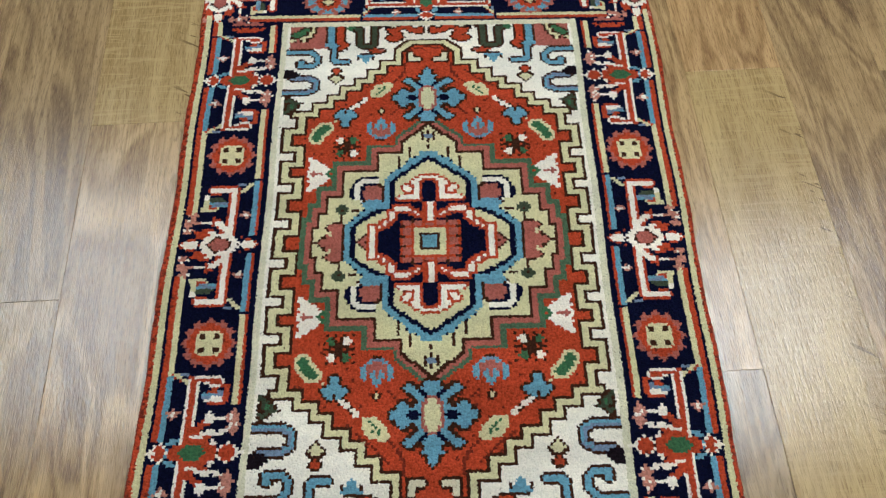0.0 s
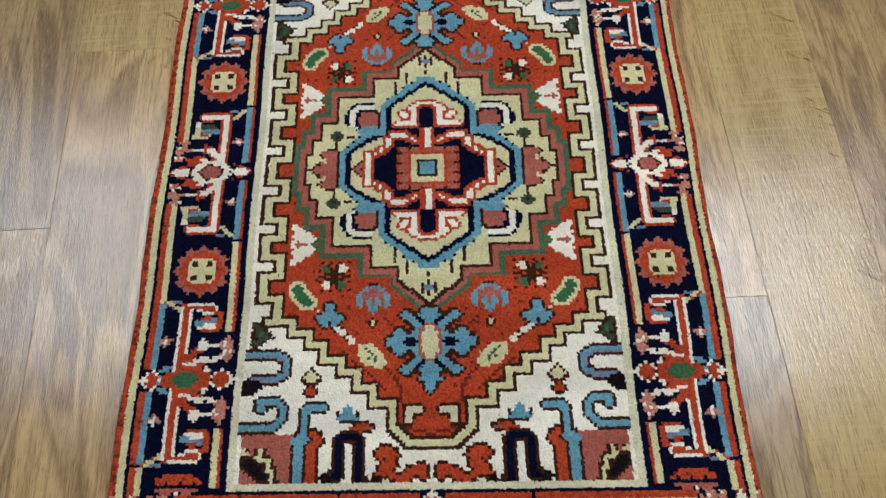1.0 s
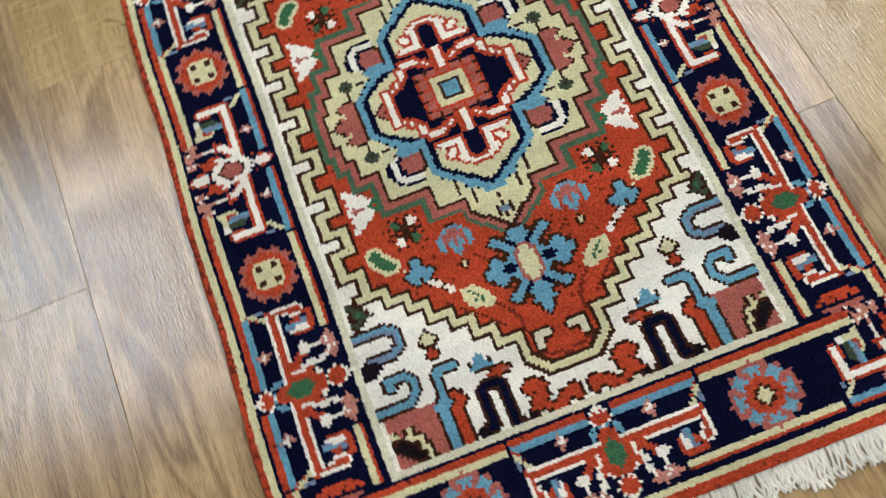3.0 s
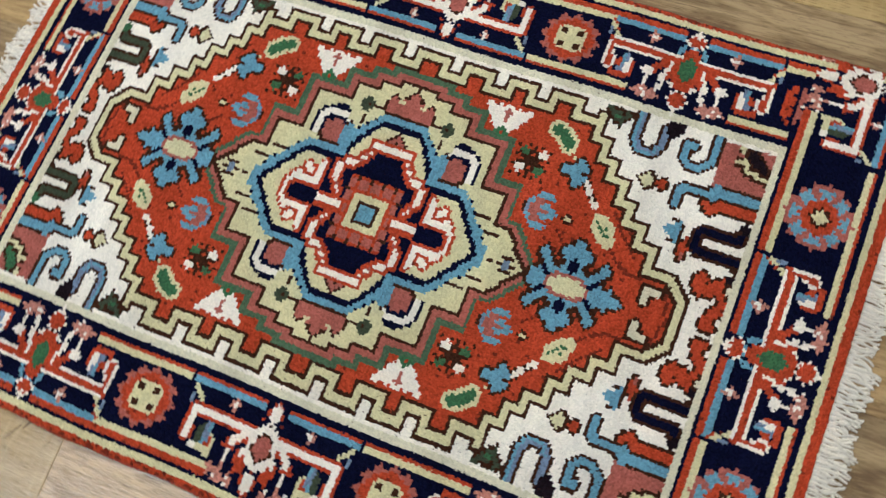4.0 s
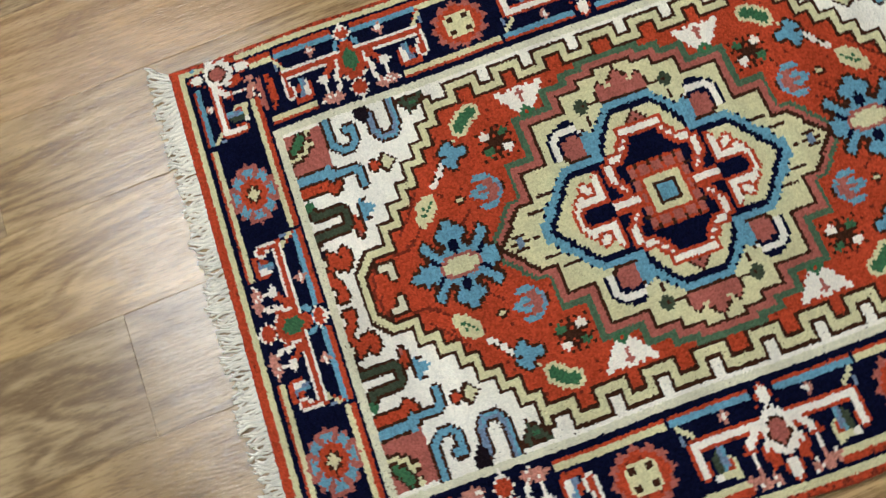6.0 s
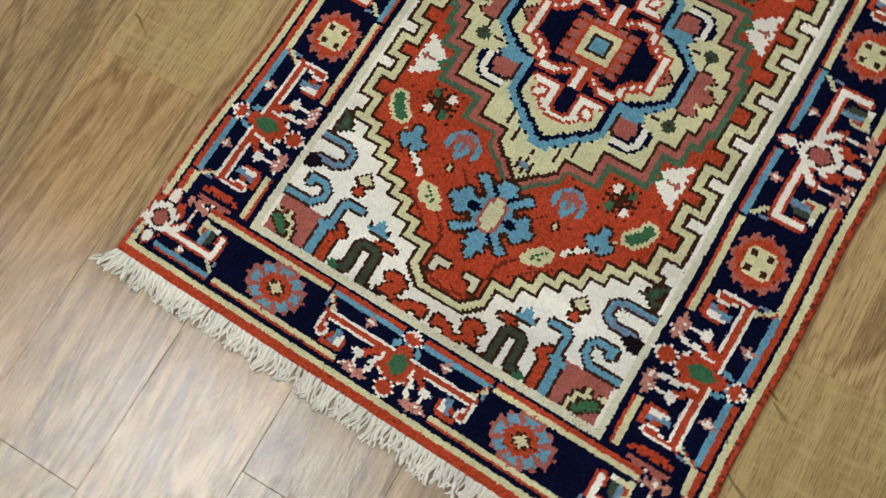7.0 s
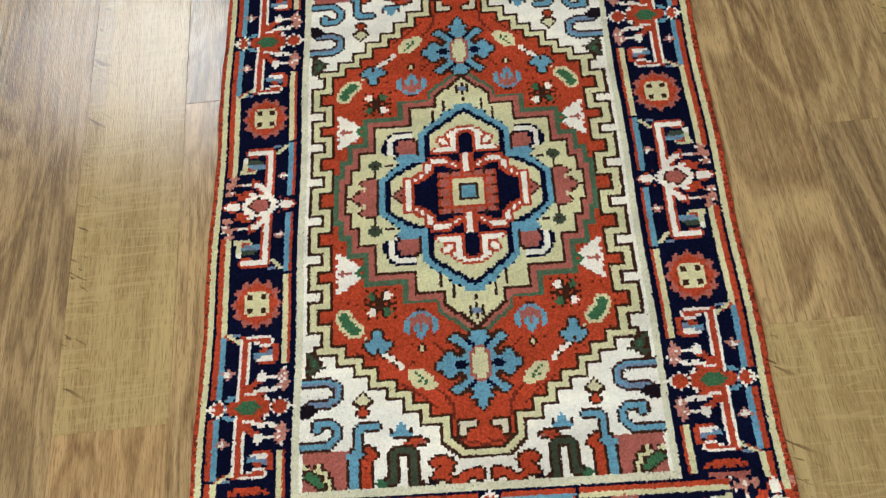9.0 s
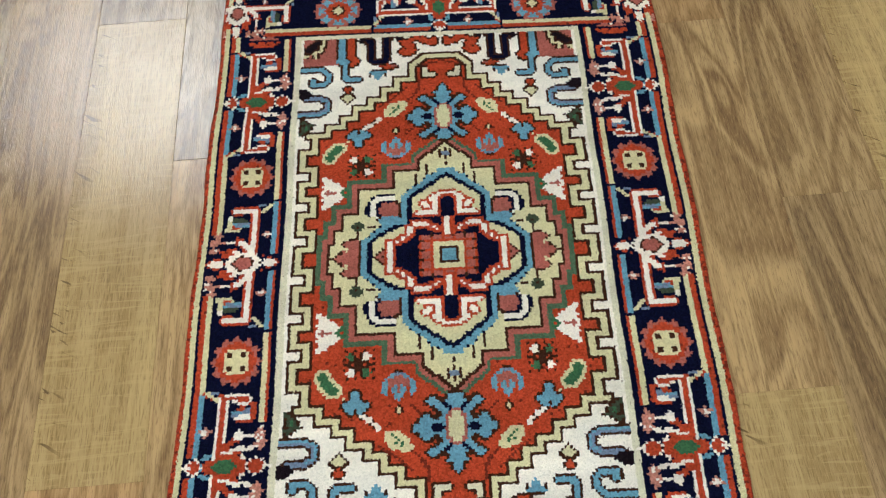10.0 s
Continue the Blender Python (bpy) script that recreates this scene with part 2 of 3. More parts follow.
# Medallion.
medallion = patch("medallion")
OUTER = [(0, 0), (43, 0), (43, 6), (41, 6), (41, 12), (37.6, 12), (37.6, 19), (32, 19), (32, 29.5), (18.8, 29.5), (18.8, 37.3), (10, 37.3), (10, 41.5), (0, 50.5)]
m0 = region(OUTER)
tip = np.arange(HV + 1)[:, None] > 41
lay(np.where(tip, grow(m0, 3), grow(m0, 5)), "M", medallion)
lay(np.where(tip, grow(m0, 2), grow(m0, 3)), "P", medallion)
lay(grow(m0, 1), "D", medallion)
lay(m0, "Y", medallion)
INNER = [(0, 0), (26.6, 0), (26.6, 6.5), (19, 11.5), (13, 13.5), (13, 25), (0, 34.6)]
m1 = region(INNER)
heart = patch("inner_medallion")
lay(grow(grow(grow(m1, 2, True)), 1, True), "B", heart)
for u, v in ((9, 29), (5, 33), (1, 36)):
    fill(u, u + 2, v, v + 2, "B")
lay(grow(m1, 2, True), "N", heart)
lay(m1, "Y", heart)
for u, v in ((28, 9), (26, 11), (24, 13), (14, 29), (11, 31), (8, 34), (5, 36)):
    fill(u, u, v, v, "N")
fill(11, 11, 32, 36, "D")
fill(7, 7, 36, 40, "D")
fill(0, 0, 40, 41, "D")
# Navy heart, its white arcs edged in red and the tabbed square in the middle.
lay(region([(0, 0), (18.5, 0), (18.5, 6), (13.5, 11), (13.5, 16.6), (0, 16.6)]), "N", heart)
arc = strokes([(20, 0), (20, 5)], 2) | strokes([(18, 6), (14, 9)]) | strokes([(13, 10), (13, 11)], 2) | strokes([(12, 13), (8, 13)]) | strokes([(12, 14), (8, 14)]) | strokes([(7, 13), (4, 11)])
lay(grow(arc), "R", heart)
lay(arc, "W", heart)
for u, v in ((17, 7), (15, 8), (6, 12)):
    fill(u, u, v, v, "P")
fill(0, 10, 0, 8, "R")
for v in (0, 4, 8):
    fill(7, 9, max(v - 1, 0), min(v + 1, 8), "P")
for u in (0, 4):
    fill(max(u - 1, 0), u + 1, 7, 8, "P")
for k in (2, 6):
    fill(9, 10, k, k, "D")
    fill(k, k, 8, 9, "D")
fill(0, 2, 8, 17, "R")
fill(0, 0, 9, 17, "W")
fill(1, 1, 9, 17, "W", None, BOTH[::2])
fill(0, 5, 0, 5, "Y")
fill(0, 3, 0, 3, "D")
fill(0, 2, 0, 2, "B")
stamp(0, 17, ["NNNRRRRRRRRRR", "NNNRWWWWWWWWR", "NNNRWWWWWWWRY", "NNNRWWRRRRYYY", "NNNRWWRWWRYY.", "NNNRWWRWWWRY.", "NNNRWWRRWWRY.", "NNNRWWWRRRYY.", "NNRRWWWRYYY..", "RRRWWWRYY....",
              "WWWWRR.......", "RRRR........."], "palmette_bud", "u")
# Hooked squares in the medallion's re-entrant corners.
stamp(15, 14, ["BBBBB..BB......", "BBBBBBBBBB.....", "BBBBBBBBBBD....", "BBDBBBBBBDW....", "BBDPPPPPPNNWWN.", "BBDPPPPPPPNWWNN", "BBDPPPPPPPNWWNN", "BBDPPPPPPPNWWNN", "BBDPPPPPPNNWWNN",
               "BBDDPPPPPNNWWN.", "BB.DDNNNNNWWWN.", "BB..WWWWWWWWN..", "B...WWWWWWWNN..", "....NNNNNNN...."], "hooked_square")
fill(26, 28, 13, 13, "D")
stamp(30, 8, ["..D..", "..D..", "..D..", "..D..", ".OOO.", "OODOO", "OOOOO", ".OOO."], "sprig")
stamp(31, 0, ["DPPPPPPPPPDD.", "DPPPPPPPPD...", "DPPPPPPDD....", "DPPPP.PD.....", "DPPPP........", "DPPPPPD......", "DPPPPPPD.....", "DPPPPPD......", ".DDDD........"], "half_flower", "v")
stamp(23, 0, ["DPPD", "PPD.", "PD..", "D..."], "bud", "v")
stamp(0, 43, ["D..", "D.D", "LLD", "LLD", "D.D", "D.."], "small_star", "u")

# Motifs on the red field.
flower = ["YYYPNNNNNBBBBB", "YYYPBNNNBBBBBB", "YYYPBBBBBBBB", "YYYPBBD.BBBB", "YYPPBD..DBB", "YYPBBD", "PPNBBBD", "BBNNBBBD", "BBBNNBBBB", "BBBBDDBBBB", "BBBD..DBB", "BBB", "BBBB", "BBD", "BB", "BB", "B"]
flower = flower[11:0:-1] + flower



def shadowed(rows, c="D"):
    """The rows of a motif with a dark outline round them."""
    w = max(map(len, rows))
    g = np.array([list("." + r.ljust(w + 1, ".")) for r in ["", *rows, ""]])
    on = g != "."
    p = np.pad(on, 1)
    ring = (p[:-2, 1:-1] | p[2:, 1:-1] | p[1:-1, :-2] | p[1:-1, 2:]) & ~on
    g[ring] = c
    return ["".join(r) for r in g]


for pts in ([(15, 71), (11, 75), (9, 79), (9, 83)], [(24, 70), (18, 75), (14, 79)], [(14, 56), (10, 60)], [(7, 91), (0, 93)]):
    lay(strokes(pts), "E")
stamp(0, 52, [r[1:] for r in shadowed(flower)], "star_flower", "u")
stamp(36, 43, ["......YYYY.", ".....YYGGYY", ".....YGGGGY", "....YYGGGGY", "...YYGGGGYY", "..YYGGGGGY.", ".YYGGGGGYY.", ".YGGGGGYY..", ".YYGGGYY...", "..YYYYY....", "Y.........."], "oval_leaf")
stamp(26, 36, ["D..D..D..D.", "..WWD..DG..", ".WWWD.DGGG.", "D.WWDDDGG.D", "..DDDDDDD..", "DDD.DDD.DDD", "..DDDDDDD..", "D.GGDDDWW.D", ".GGGD.DWWW.", "..GGD..WW..", "D..D..D..D."], "quartered_flower")
stamp(27, 50, shadowed(["...BBB...", "...BBB...", "...BBB...", "..BBBBB..", "BBBBBBBBB", "BBBBBBBBB", ".BBB.BBB.", "..BB.BB.."]), "blue_bud")
stamp(13, 44, ["....DDD....", "...BLLLB...", "..BBPPPBB..", ".BPPPPPPPB.", "BBPPPPPPPBB", "BBPPBPBPPBB", "BB.BBPBB.BB", "BB.BBPBB.BB", ".B..BBB..B.", "....BBB....", ".....B....."], "bell_flower")
stamp(17, 56, [".D.", "DYD", "DYD", ".D."], "seed")
stamp(24, 59, ["....DWW", "...WWWD", "..DWW..", ".WWD...", "WWD....", "WW....."], "stem")
stamp(14, 65, ["....YYYYY", "...YYYGYY", "..YYYGYYY", ".YYYGYYYY", ".YYGYGYY.", "YYYGYYYY.", "YYYYYYY..", ".YYY....."], "small_leaf")
stamp(2, 84, [".DDDDDD", "DSSSSSD", "DSSSSSD", ".DDDSSD", "...DSSD", "....SSD", "....DDD"], "hook")
stamp(36, 22, [".........WW", ".......WWWW", "......WWWW.", "....WWWWWW.", "...WWWWWWWW", ".GWWWWWWWW.", "GGGWWWWWPWW", "G.GGWPPPPPW", "GGGWWWWWPWW", ".GWWWWWWWW.", "...WWWWWWWW", "....WWWWWW.", "......WWWW.",
               ".......WWWW", ".........WW"], "white_tulip")

# Motifs on the ivory spandrels. C: navy at one end, green at the other.
END = {("C", 1): "O", ("C", -1): "N", ("K", 1): "G"}
stamp(50, 57, ["....DO", "...DOO", "..DOOD", ".DOGOD", ".DOGOD", "DOOODD", "..DOOO", "...DOD", "....DD"], "olive_leaf")
hooks = [patch("arched_hook") for q in BOTH]
arch_line = strokes([(56, 67), (48, 67), (45, 69), (45, 73), (48, 75), (53, 75)], 2)
for n, q in enumerate(BOTH):
    lay(grow(arch_line, 1, True), "D", hooks[n], (q,))
    lay(arch_line, "L", hooks[n], (q,))
    lay(strokes([(56, 67), (48, 67), (45, 69), (45, 73), (48, 75)]), "B", hooks[n], (q,))
stamp(52, 76, [".KKKK", "KKKKK", "KKKKK", ".KKKK", "..KKK"], "leaf_tip")
fill(42, 55, 93, 107, "P")
hooks = [patch("blue_hook") for q in BOTH]
hook_line = strokes([(56, 90), (48, 90), (45, 87), (45, 84), (47, 82), (51, 82), (51, 84)], 2)
for n, q in enumerate(BOTH):
    lay(grow(hook_line, 1, True), "D", hooks[n], (q,))
    lay(hook_line, "B", hooks[n], (q,))
stamp(46, 97, ["....DYD.DY", "....DYD.YY", "...DDYYDDD", "..DYYYDKKD", "..DYDDKKKK", ".DDYDKKKKD", ".DYYDKKKD.", ".DYDKKKDPP", ".DYDKKDPPP", "DDYDDDPPPP"], "corner_leaf",
      swap=END)
stamp(34, 72, ["...D...", "..DYD..", ".DYYYD.", "DYYYYYD", "DDYYYDD", ".DDDDD.", "..DRD..", ".DRRRD.", ".DRRRD.", "..DDD.."], "bud")
stamp(22, 84, ["...B...", "..BBB..", "D.BBB.D", "DBBBBBD", "BBBBBBB", ".DDDDD."], "blue_bud")
stamp(17, 89, ["..DDDD..", "DDRRRRD.", "DPPRRRRR", ".DDDRRD."], "arrow")
stamp(31, 83, [".DDDDDDD....", "DBBBBBBBD...", "DBBBBBBBBD..", ".DDDDDBBBD..", "......DBBD..", "......DBBD..", "......DBBD..", "......DBBD..", "....DDDBBD..", "..DDRRDBBDD.",
               "..DRRRDBBBD.", ".DRRRDBBBBBB", ".DRRRRDBBBBB", "..DRRRRDBBBD", "...DRRRDBBBD", "...DRRRDBBBD", "...DRRRDBBBD", "...DRRRDBBBD", "...DRRRDBBBD", "...DRRRDBBBD",
               "...DRRRDBBBD", "...DRRRDBBBD", "...DRRRDBBBD", "...DRRRDBBBD", "...DRRRDBBBD"], "stem_flower")
stamp(18, 92, ["....DDDDDD......", "...DCCCCCCD.....", "..DCCCCCCCCD....", "..DCCDDDDCCD....", "..DCCDWWDCCD....", "..DCCDWWDCCD....", "..DCCDWWDCCD....", "..DCCDWWDCCD....",
               "..DCCDWWDCCD....", "..DCCDWWDCCD....", "..DCCDWWDCCD....", "..DCCDWWDCCDD...", "..DCCDWWDCCCDKK.", ".DDCCDWWDCCCKKKK", "DDDCCDWWWDDDKKK.", "DD..DDWWW..DKK.."],
      "arch", swap=END)
stamp(0, 96, ["............DDDD..", "..........DDRRRRD.", "..........DRRRRRRD", ".........DRRRRRRRD", "..........DRRRDRD.", "..DDD.....DRRRRD..", ".DRRRRDD..DRRRRRD.",
              ".DRRRRRRD..DRRRRD.", ".DRRRRRRRDDRRRRRRD", ".DRRDDRRRRRRRDDDKK", "..DD..DRRRRDDSSDKK", ".......DDDDDSSSSDK"], "scroll")

# Border: guard stripes and the run of palmettes, rosettes and stars.
border = [patch("border") for k in range(4)]


def frame_of(u0, v0, c, who):
    for n, (a, b) in enumerate(((1, 0), (-1, 0), (0, 1), (0, -1))):
        for v in range(0, HV + 1):
            for u in range(0, HU + 1):
                if u >= u0 or v >= v0:
                    end = (v - v0) > (u - u0)
                    if a and not end:
                        knot(u, v, c, a, 1, who[n]), knot(u, v, c, a, -1, who[n])
                    if b and end:
                        knot(u, v, c, 1, b, who[n]), knot(u, v, c, -1, b, who[n])


guard = patch("inner_guard_stripe")
frame_of(57, 107, "S", [guard] * 4)
frame_of(59, 109, "N", border)
frame_of(89, 138, "Y", [patch("outer_guard_stripe")] * 4)
frame_of(91, 140, "R", [patch("edge_band")] * 4)


def side(a, b):
    """The place in the quarter of a knot of a side border: a along, b across."""
    return b, a


def end(a, b):
    return a, round(float(np.interp(b, (59, 61, 63, 66, 84, 87, 88), (137, 135, 133, 130.4, 113, 110, 109))))


def run(place, a0, rows, name, axis=False, quads=BOTH):
    """A border motif mirrored about a0: each row lists knots across the border as 'from-to' and a letter."""
    ids = {}
    for q in quads:
        key = q if not axis else ((q[0], 0) if place is side else (0, q[1]))
        if key not in ids:
            ids[key] = patch(name)
        for d, row in enumerate(rows):
            for word in row.split():
                lo, _, hi = word[:-1].partition("-")
                for b in range(int(lo), int(hi or lo) + 1):
                    for s in (-1, 1):
                        u, v = place(a0 + s * d, b)
                        if u >= 0 and v >= 0:
                            knot(u, v, "F" if word[-1] == "P" and d > 4 else word[-1], *q, ids[key])


def stripe(place, a0, a1, b0, b1, c):
    for a in range(a0, a1 + 1):
        for b in range(b0, b1 + 1):
            u, v = place(a, b)
            for q in BOTH:
                knot(u, v, c, *q)


BAR = "75W 76-77R 78W"
palmette = ["58-60W 61-65R 66D 67-69R 70-78G 79-81R 82W 83-85R 86-88W", "60W 61-65R 66W 67-70R 71-77G 78-81R 82B 83-86R 87W", "61W 62-64R 65W 67-71R 72-76G 77-80R 83W 84-85R 86W",
            "63W 67-68W 69-77R 78W 80-82B 84W", "68W 70-77R 78W 79-81B", "69-71R 72-75W 76-77R 78W", "62P 65-72W 73-77R 78W", "61-63P 64-66W 68-70W 73-77R 78W", "61-64P 72-77R 78W",
            "60-63P 70-73R " + BAR, "61-64P 69-71W 72R " + BAR, "61-62P 63W 64P 65-68W 69-71W 82P " + BAR, "61-64P 69-71W 81P 82W 83P " + BAR, "62-63P 70W 80-81P 82W 83-84P " + BAR,
            "62P 82P " + BAR, BAR, "66-71R " + BAR, "65-66R 67-71W 72W " + BAR, "65-66R 67-70W 71-73L " + BAR, "65-66R 67-69L 70-73B " + BAR,
            "65-66R 67-68L 69-71R " + BAR, "65-66R 69-70R " + BAR, "65-67R 68-71W " + BAR, "67W 68-71R 72-73W 79Y " + BAR, "67W 68-77R 78W 79-80Y 81R", "68-76W 77-78R 81-82Y 83R", "82-83Y 84R 79-81L"]
ARM = "69R 70-71W 72R"
star = ["60R 61-66W 67D 68-69W 70D 71-77P 78D 79-80W 81R 82-87W 88R", "61R 62-65W 67-69W 70D 71-76P 77D 78-80W 82-86W 87R", "63-64R 68-70W 71D 72-75P 76D 77-79W 83-85R", "66R 69-73W 74-75D 76-79W 80-82R",
        "62-63B 69R 70-77W 78R 79-82R", "63B 69R 70-72W 73-74R 76-78W 79-83R 85-87P", "69R 70-73W 74R 77-80R 84-87P", "69R 70-74W 75R 86P", ARM + " 73-76W 77R 85-87P",
        ARM + " 74-76W 77R 78-81W 82-87P", ARM + " 75-77R 84-87P", ARM + " 65P 77R 84-85P", ARM + " 64P 65-66W 67P 83-86P", ARM + " 65-66P 84P", ARM + " 77-82Y", ARM + " 76Y 77-79R 80-82Y",
        ARM + " 73-75B 76-78L 79R 80-81Y", ARM + " 73-77L 78-79B 80-81Y", ARM + " 74-79O 80-81Y", ARM + " 75-79O 80-81W", ARM + " 80-81W", ARM + " 76-79R", "69R 70-79W 80R 67-68Y",
        "69R 70-79W 80R 66-67Y", "70-79R 65-66Y", "64-65Y 67-69L"]
for place, centre_p, centre_s in ((side, 75, 0), (end, 0, 86)):
    # Guard lines that change sides at each rosette.
    if place is side:
        spans = {"in_y": ((28, 59), (91, 107)), "in_b": ((4, 26),), "out_y": ((13, 49), (102, 109)), "out_b": ((50, 71), (79, 100))}
    else:
        spans = {"in_y": ((16, 58),), "in_b": ((61, 81),), "out_y": ((28, 72),), "out_b": ((4, 26),)}
    for key, lot in spans.items():
        for a0, a1 in lot:
            if key == "in_y":
                stripe(place, a0, a1, 61, 61, "R"), stripe(place, a0, a1, 62, 63, "Y")
            elif key == "in_b":
                stripe(place, a0, a1, 61, 61, "R"), stripe(place, a0, a1, 62, 63, "B")
            elif key == "out_y":
                stripe(place, a0, a1, 86, 87, "R"), stripe(place, a0, a1, 84, 85, "Y")
            else:
                stripe(place, a0, a1, 86, 87, "R"), stripe(place, a0, a1, 84, 85, "B")
    run(place, centre_p, palmette, "palmette", axis=place is end)
    run(place, centre_s, star, "star", axis=place is side)


def rosette(u0, v0, blue):
    for q in BOTH:
        who = patch("rosette")
        for dv in range(-11, 12):
            for du in range(-11, 12):
                r, a = math.hypot(du, dv), math.atan2(dv, du)
                c = "."
                if blue:
                    if r < 9.9 + 0.7 * math.cos(16 * a):
                        c = "B" if 5.6 < r < 8.9 and math.cos(8 * a) > -0.5 else "P"
                    if r < 5.7 + 0.5 * math.cos(8 * a):
                        c = "R" if r > 3.0 else "D"
                    if abs(du) + abs(dv) < 3 and min(abs(du), abs(dv)) < 2:
                        c = "Y"
                else:
                    if r < 8.5 + 0.8 * math.cos(12 * a):
                        c = "R" if r < 7.2 else "P"
                    if max(abs(du), abs(dv)) < 5 and abs(du) + abs(dv) < 8:
                        c = "Y"
                    if abs(abs(du) - 2.5) < 1 and abs(abs(dv) - 2.5) < 1:
                        c = "D"
                knot(u0 + du, v0 + dv, c, *q, who)


rosette(73, 38, False)
rosette(42, 123, True)
stamp(66, 104, ["...RRRRRRRRR...", ".RRRRRRRRRRRRR.", "RR.RRR.RRR.RRR.", "NNNNNNNNNNNNNNN", ".PPPPPPPPPPPPP.", "...PPP.W.PPP...", ".......P......."], "blossom")

# ---- rug ----
rug = tagged(new("rug"), "hand-knotted wool rug, red field, navy border, cream fringe", "rug")
PILE, BASE = 0.0082, 0.0025


def across(u):
    """Metres across: the medallion and the east border sit a little further east than on the west side."""
    u = np.asarray(u, float)
    east = np.interp(u, (0, 30.5, 48.5, 56.5, 58.5, 88.5, 90.5, 92, 94), (0, 32.4, 49.8, 58.9, 61.4, 89.7, 91.7, 92.2, 94.2))
    west = np.interp(-u, (0, 30.5, 48.5, 56.5, 58.5, 88.5, 90.5, 92, 94), (0, 29.8, 46.3, 56.4, 58.6, 87.8, 90.0, 91.0, 93.0))
    return KNOT * np.where(u < 0, -west, east)


def along(u, v):
    """Metres along: the north end is beaten tighter than the south one, and the southern rows of knots tilt a little."""
    u, v = np.asarray(u, float), np.asarray(v, float)
    north = np.interp(v, (0, 64, 95.5, 106.5, 108.5, 123, 137.5, 139.5, 142, 144), (0, 64.8, 93.4, 102.6, 105.2, 116.5, 127.4, 129.2, 131.2, 133.2))
    south = np.interp(-v, (0, 64, 95.5, 106.5, 108.5, 123, 137.5, 139.5, 142, 144), (0, 63.2, 94.6, 106.0, 108.0, 122.3, 135.2, 137.0, 139.2, 141.2))
    tilt = np.interp(v, (-142, -122, -75, 0, 107, 142), (-0.015, -0.015, -0.004, 0, 0, -0.006))
    return KNOT * (np.where(v < 0, -south, north) + u * tilt)


def pile_mesh(name, vs, us, letters, rng):
    """Tufts: tapered upright blocks, each leaning and cut a little differently."""
    kinds = sorted(set(letters))
    index = np.repeat([kinds.index(c) for c in letters], 4)
    n = 4 * len(vs)
    su, sv = np.tile([-0.25, 0.25, -0.25, 0.25], n // 4), np.tile([-0.25, -0.25, 0.25, 0.25], n // 4)
    us, vs = np.repeat(us, 4), np.repeat(vs, 4)
    cx = across(us + su + rng.normal(0, 0.13, n)) + 0.0012 * np.sin(vs * 0.09) * np.abs(us) / HU
    cy = along(us, vs + sv + rng.normal(0, 0.10, n))
    top = PILE + rng.normal(0, 0.00022, n)
    h = KNOT * 0.42
    lx, ly = rng.normal(0, 0.00018, n), rng.normal(-0.0002, 0.00018, n)
    co = np.zeros((n, 8, 3))
    for k, (sx, sy) in enumerate(((-1, -1), (1, -1), (1, 1), (-1, 1))):
        co[:, k] = np.stack([cx + sx * h, cy + sy * h, top - 0.0014], 1)
        co[:, k + 4] = np.stack([cx + lx + sx * h * 0.62, cy + ly + sy * h * 0.62, top + rng.normal(0, 0.00010, n)], 1)
    quad = np.array([(4, 5, 6, 7), (0, 1, 5, 4), (1, 2, 6, 5), (2, 3, 7, 6), (3, 0, 4, 7)])
    faces = (np.arange(n)[:, None, None] * 8 + quad[None]).reshape(-1)
    me = bpy.data.meshes.new(name)
    me.vertices.add(8 * n), me.loops.add(20 * n), me.polygons.add(5 * n)
    me.vertices.foreach_set("co", co.reshape(-1).astype(np.float32))
    me.loops.foreach_set("vertex_index", faces.astype(np.int32))
    me.polygons.foreach_set("loop_start", np.arange(0, 20 * n, 4, dtype=np.int32))
    for c in kinds:
        me.materials.append(YARN[c])
    me.polygons.foreach_set("material_index", np.repeat(index, 5).astype(np.int32))
    me.update(calc_edges=True)
    return me


LABELS = {"field": "rust-red wool field", "spandrel": "ivory corner field", "stepped_outline": "yellow stepped line edged in brown", "medallion": "straw-yellow stepped medallion",
          "inner_medallion": "navy heart ringed in sky blue", "star_flower": "sky-blue star flower with yellow heart", "oval_leaf": "green leaf in a yellow oval", "white_tulip": "ivory tulip on a green base",
          "hooked_square": "rose square in a white hook", "border": "navy border ground", "palmette": "red palmette with green heart", "star": "ivory star with rose heart", "rosette": "round flower on navy",
          "arch": "dark arch on ivory", "blue_hook": "sky-blue hooked stem", "inner_guard_stripe": "pale straw stripe", "outer_guard_stripe": "straw-yellow stripe", "edge_band": "rust-red edge band"}
rng = np.random.default_rng(5)
vv, uu = np.mgrid[-HV:HV + 1, -HU:HU + 1]
# Uneven dye: stray darker knots in the red, more of them along the worn edges.
stray = rng.random(chart.shape)
chart[(chart == "R") & (stray < np.where(np.abs(uu) > 90, 0.3, 0.012))] = "E"
chart[(chart == "F") & (stray < 0.12)] = "W"
for who, name in enumerate(NAMES):
    sel = owner == who
    if not sel.any():
        continue
    ob = tagged(new(name, pile_mesh(name, vv[sel], uu[sel], chart[sel], rng)), LABELS.get(name, ""))
    ob.parent = rug
bm = bmesh.new()
low, high = [], []
for u, v in ((-HU, -HV), (HU, -HV), (HU, HV), (-HU, HV)):
    x, y = float(across(u)), float(along(u, v))
    low.append(bm.verts.new((x, y, 0.0005)))
    high.append(bm.verts.new((x, y, PILE - 0.0016)))
bm.faces.new(low[::-1]), bm.faces.new(high)
for k in range(4):
    bm.faces.new((low[k], low[(k + 1) % 4], high[(k + 1) % 4], high[k]))
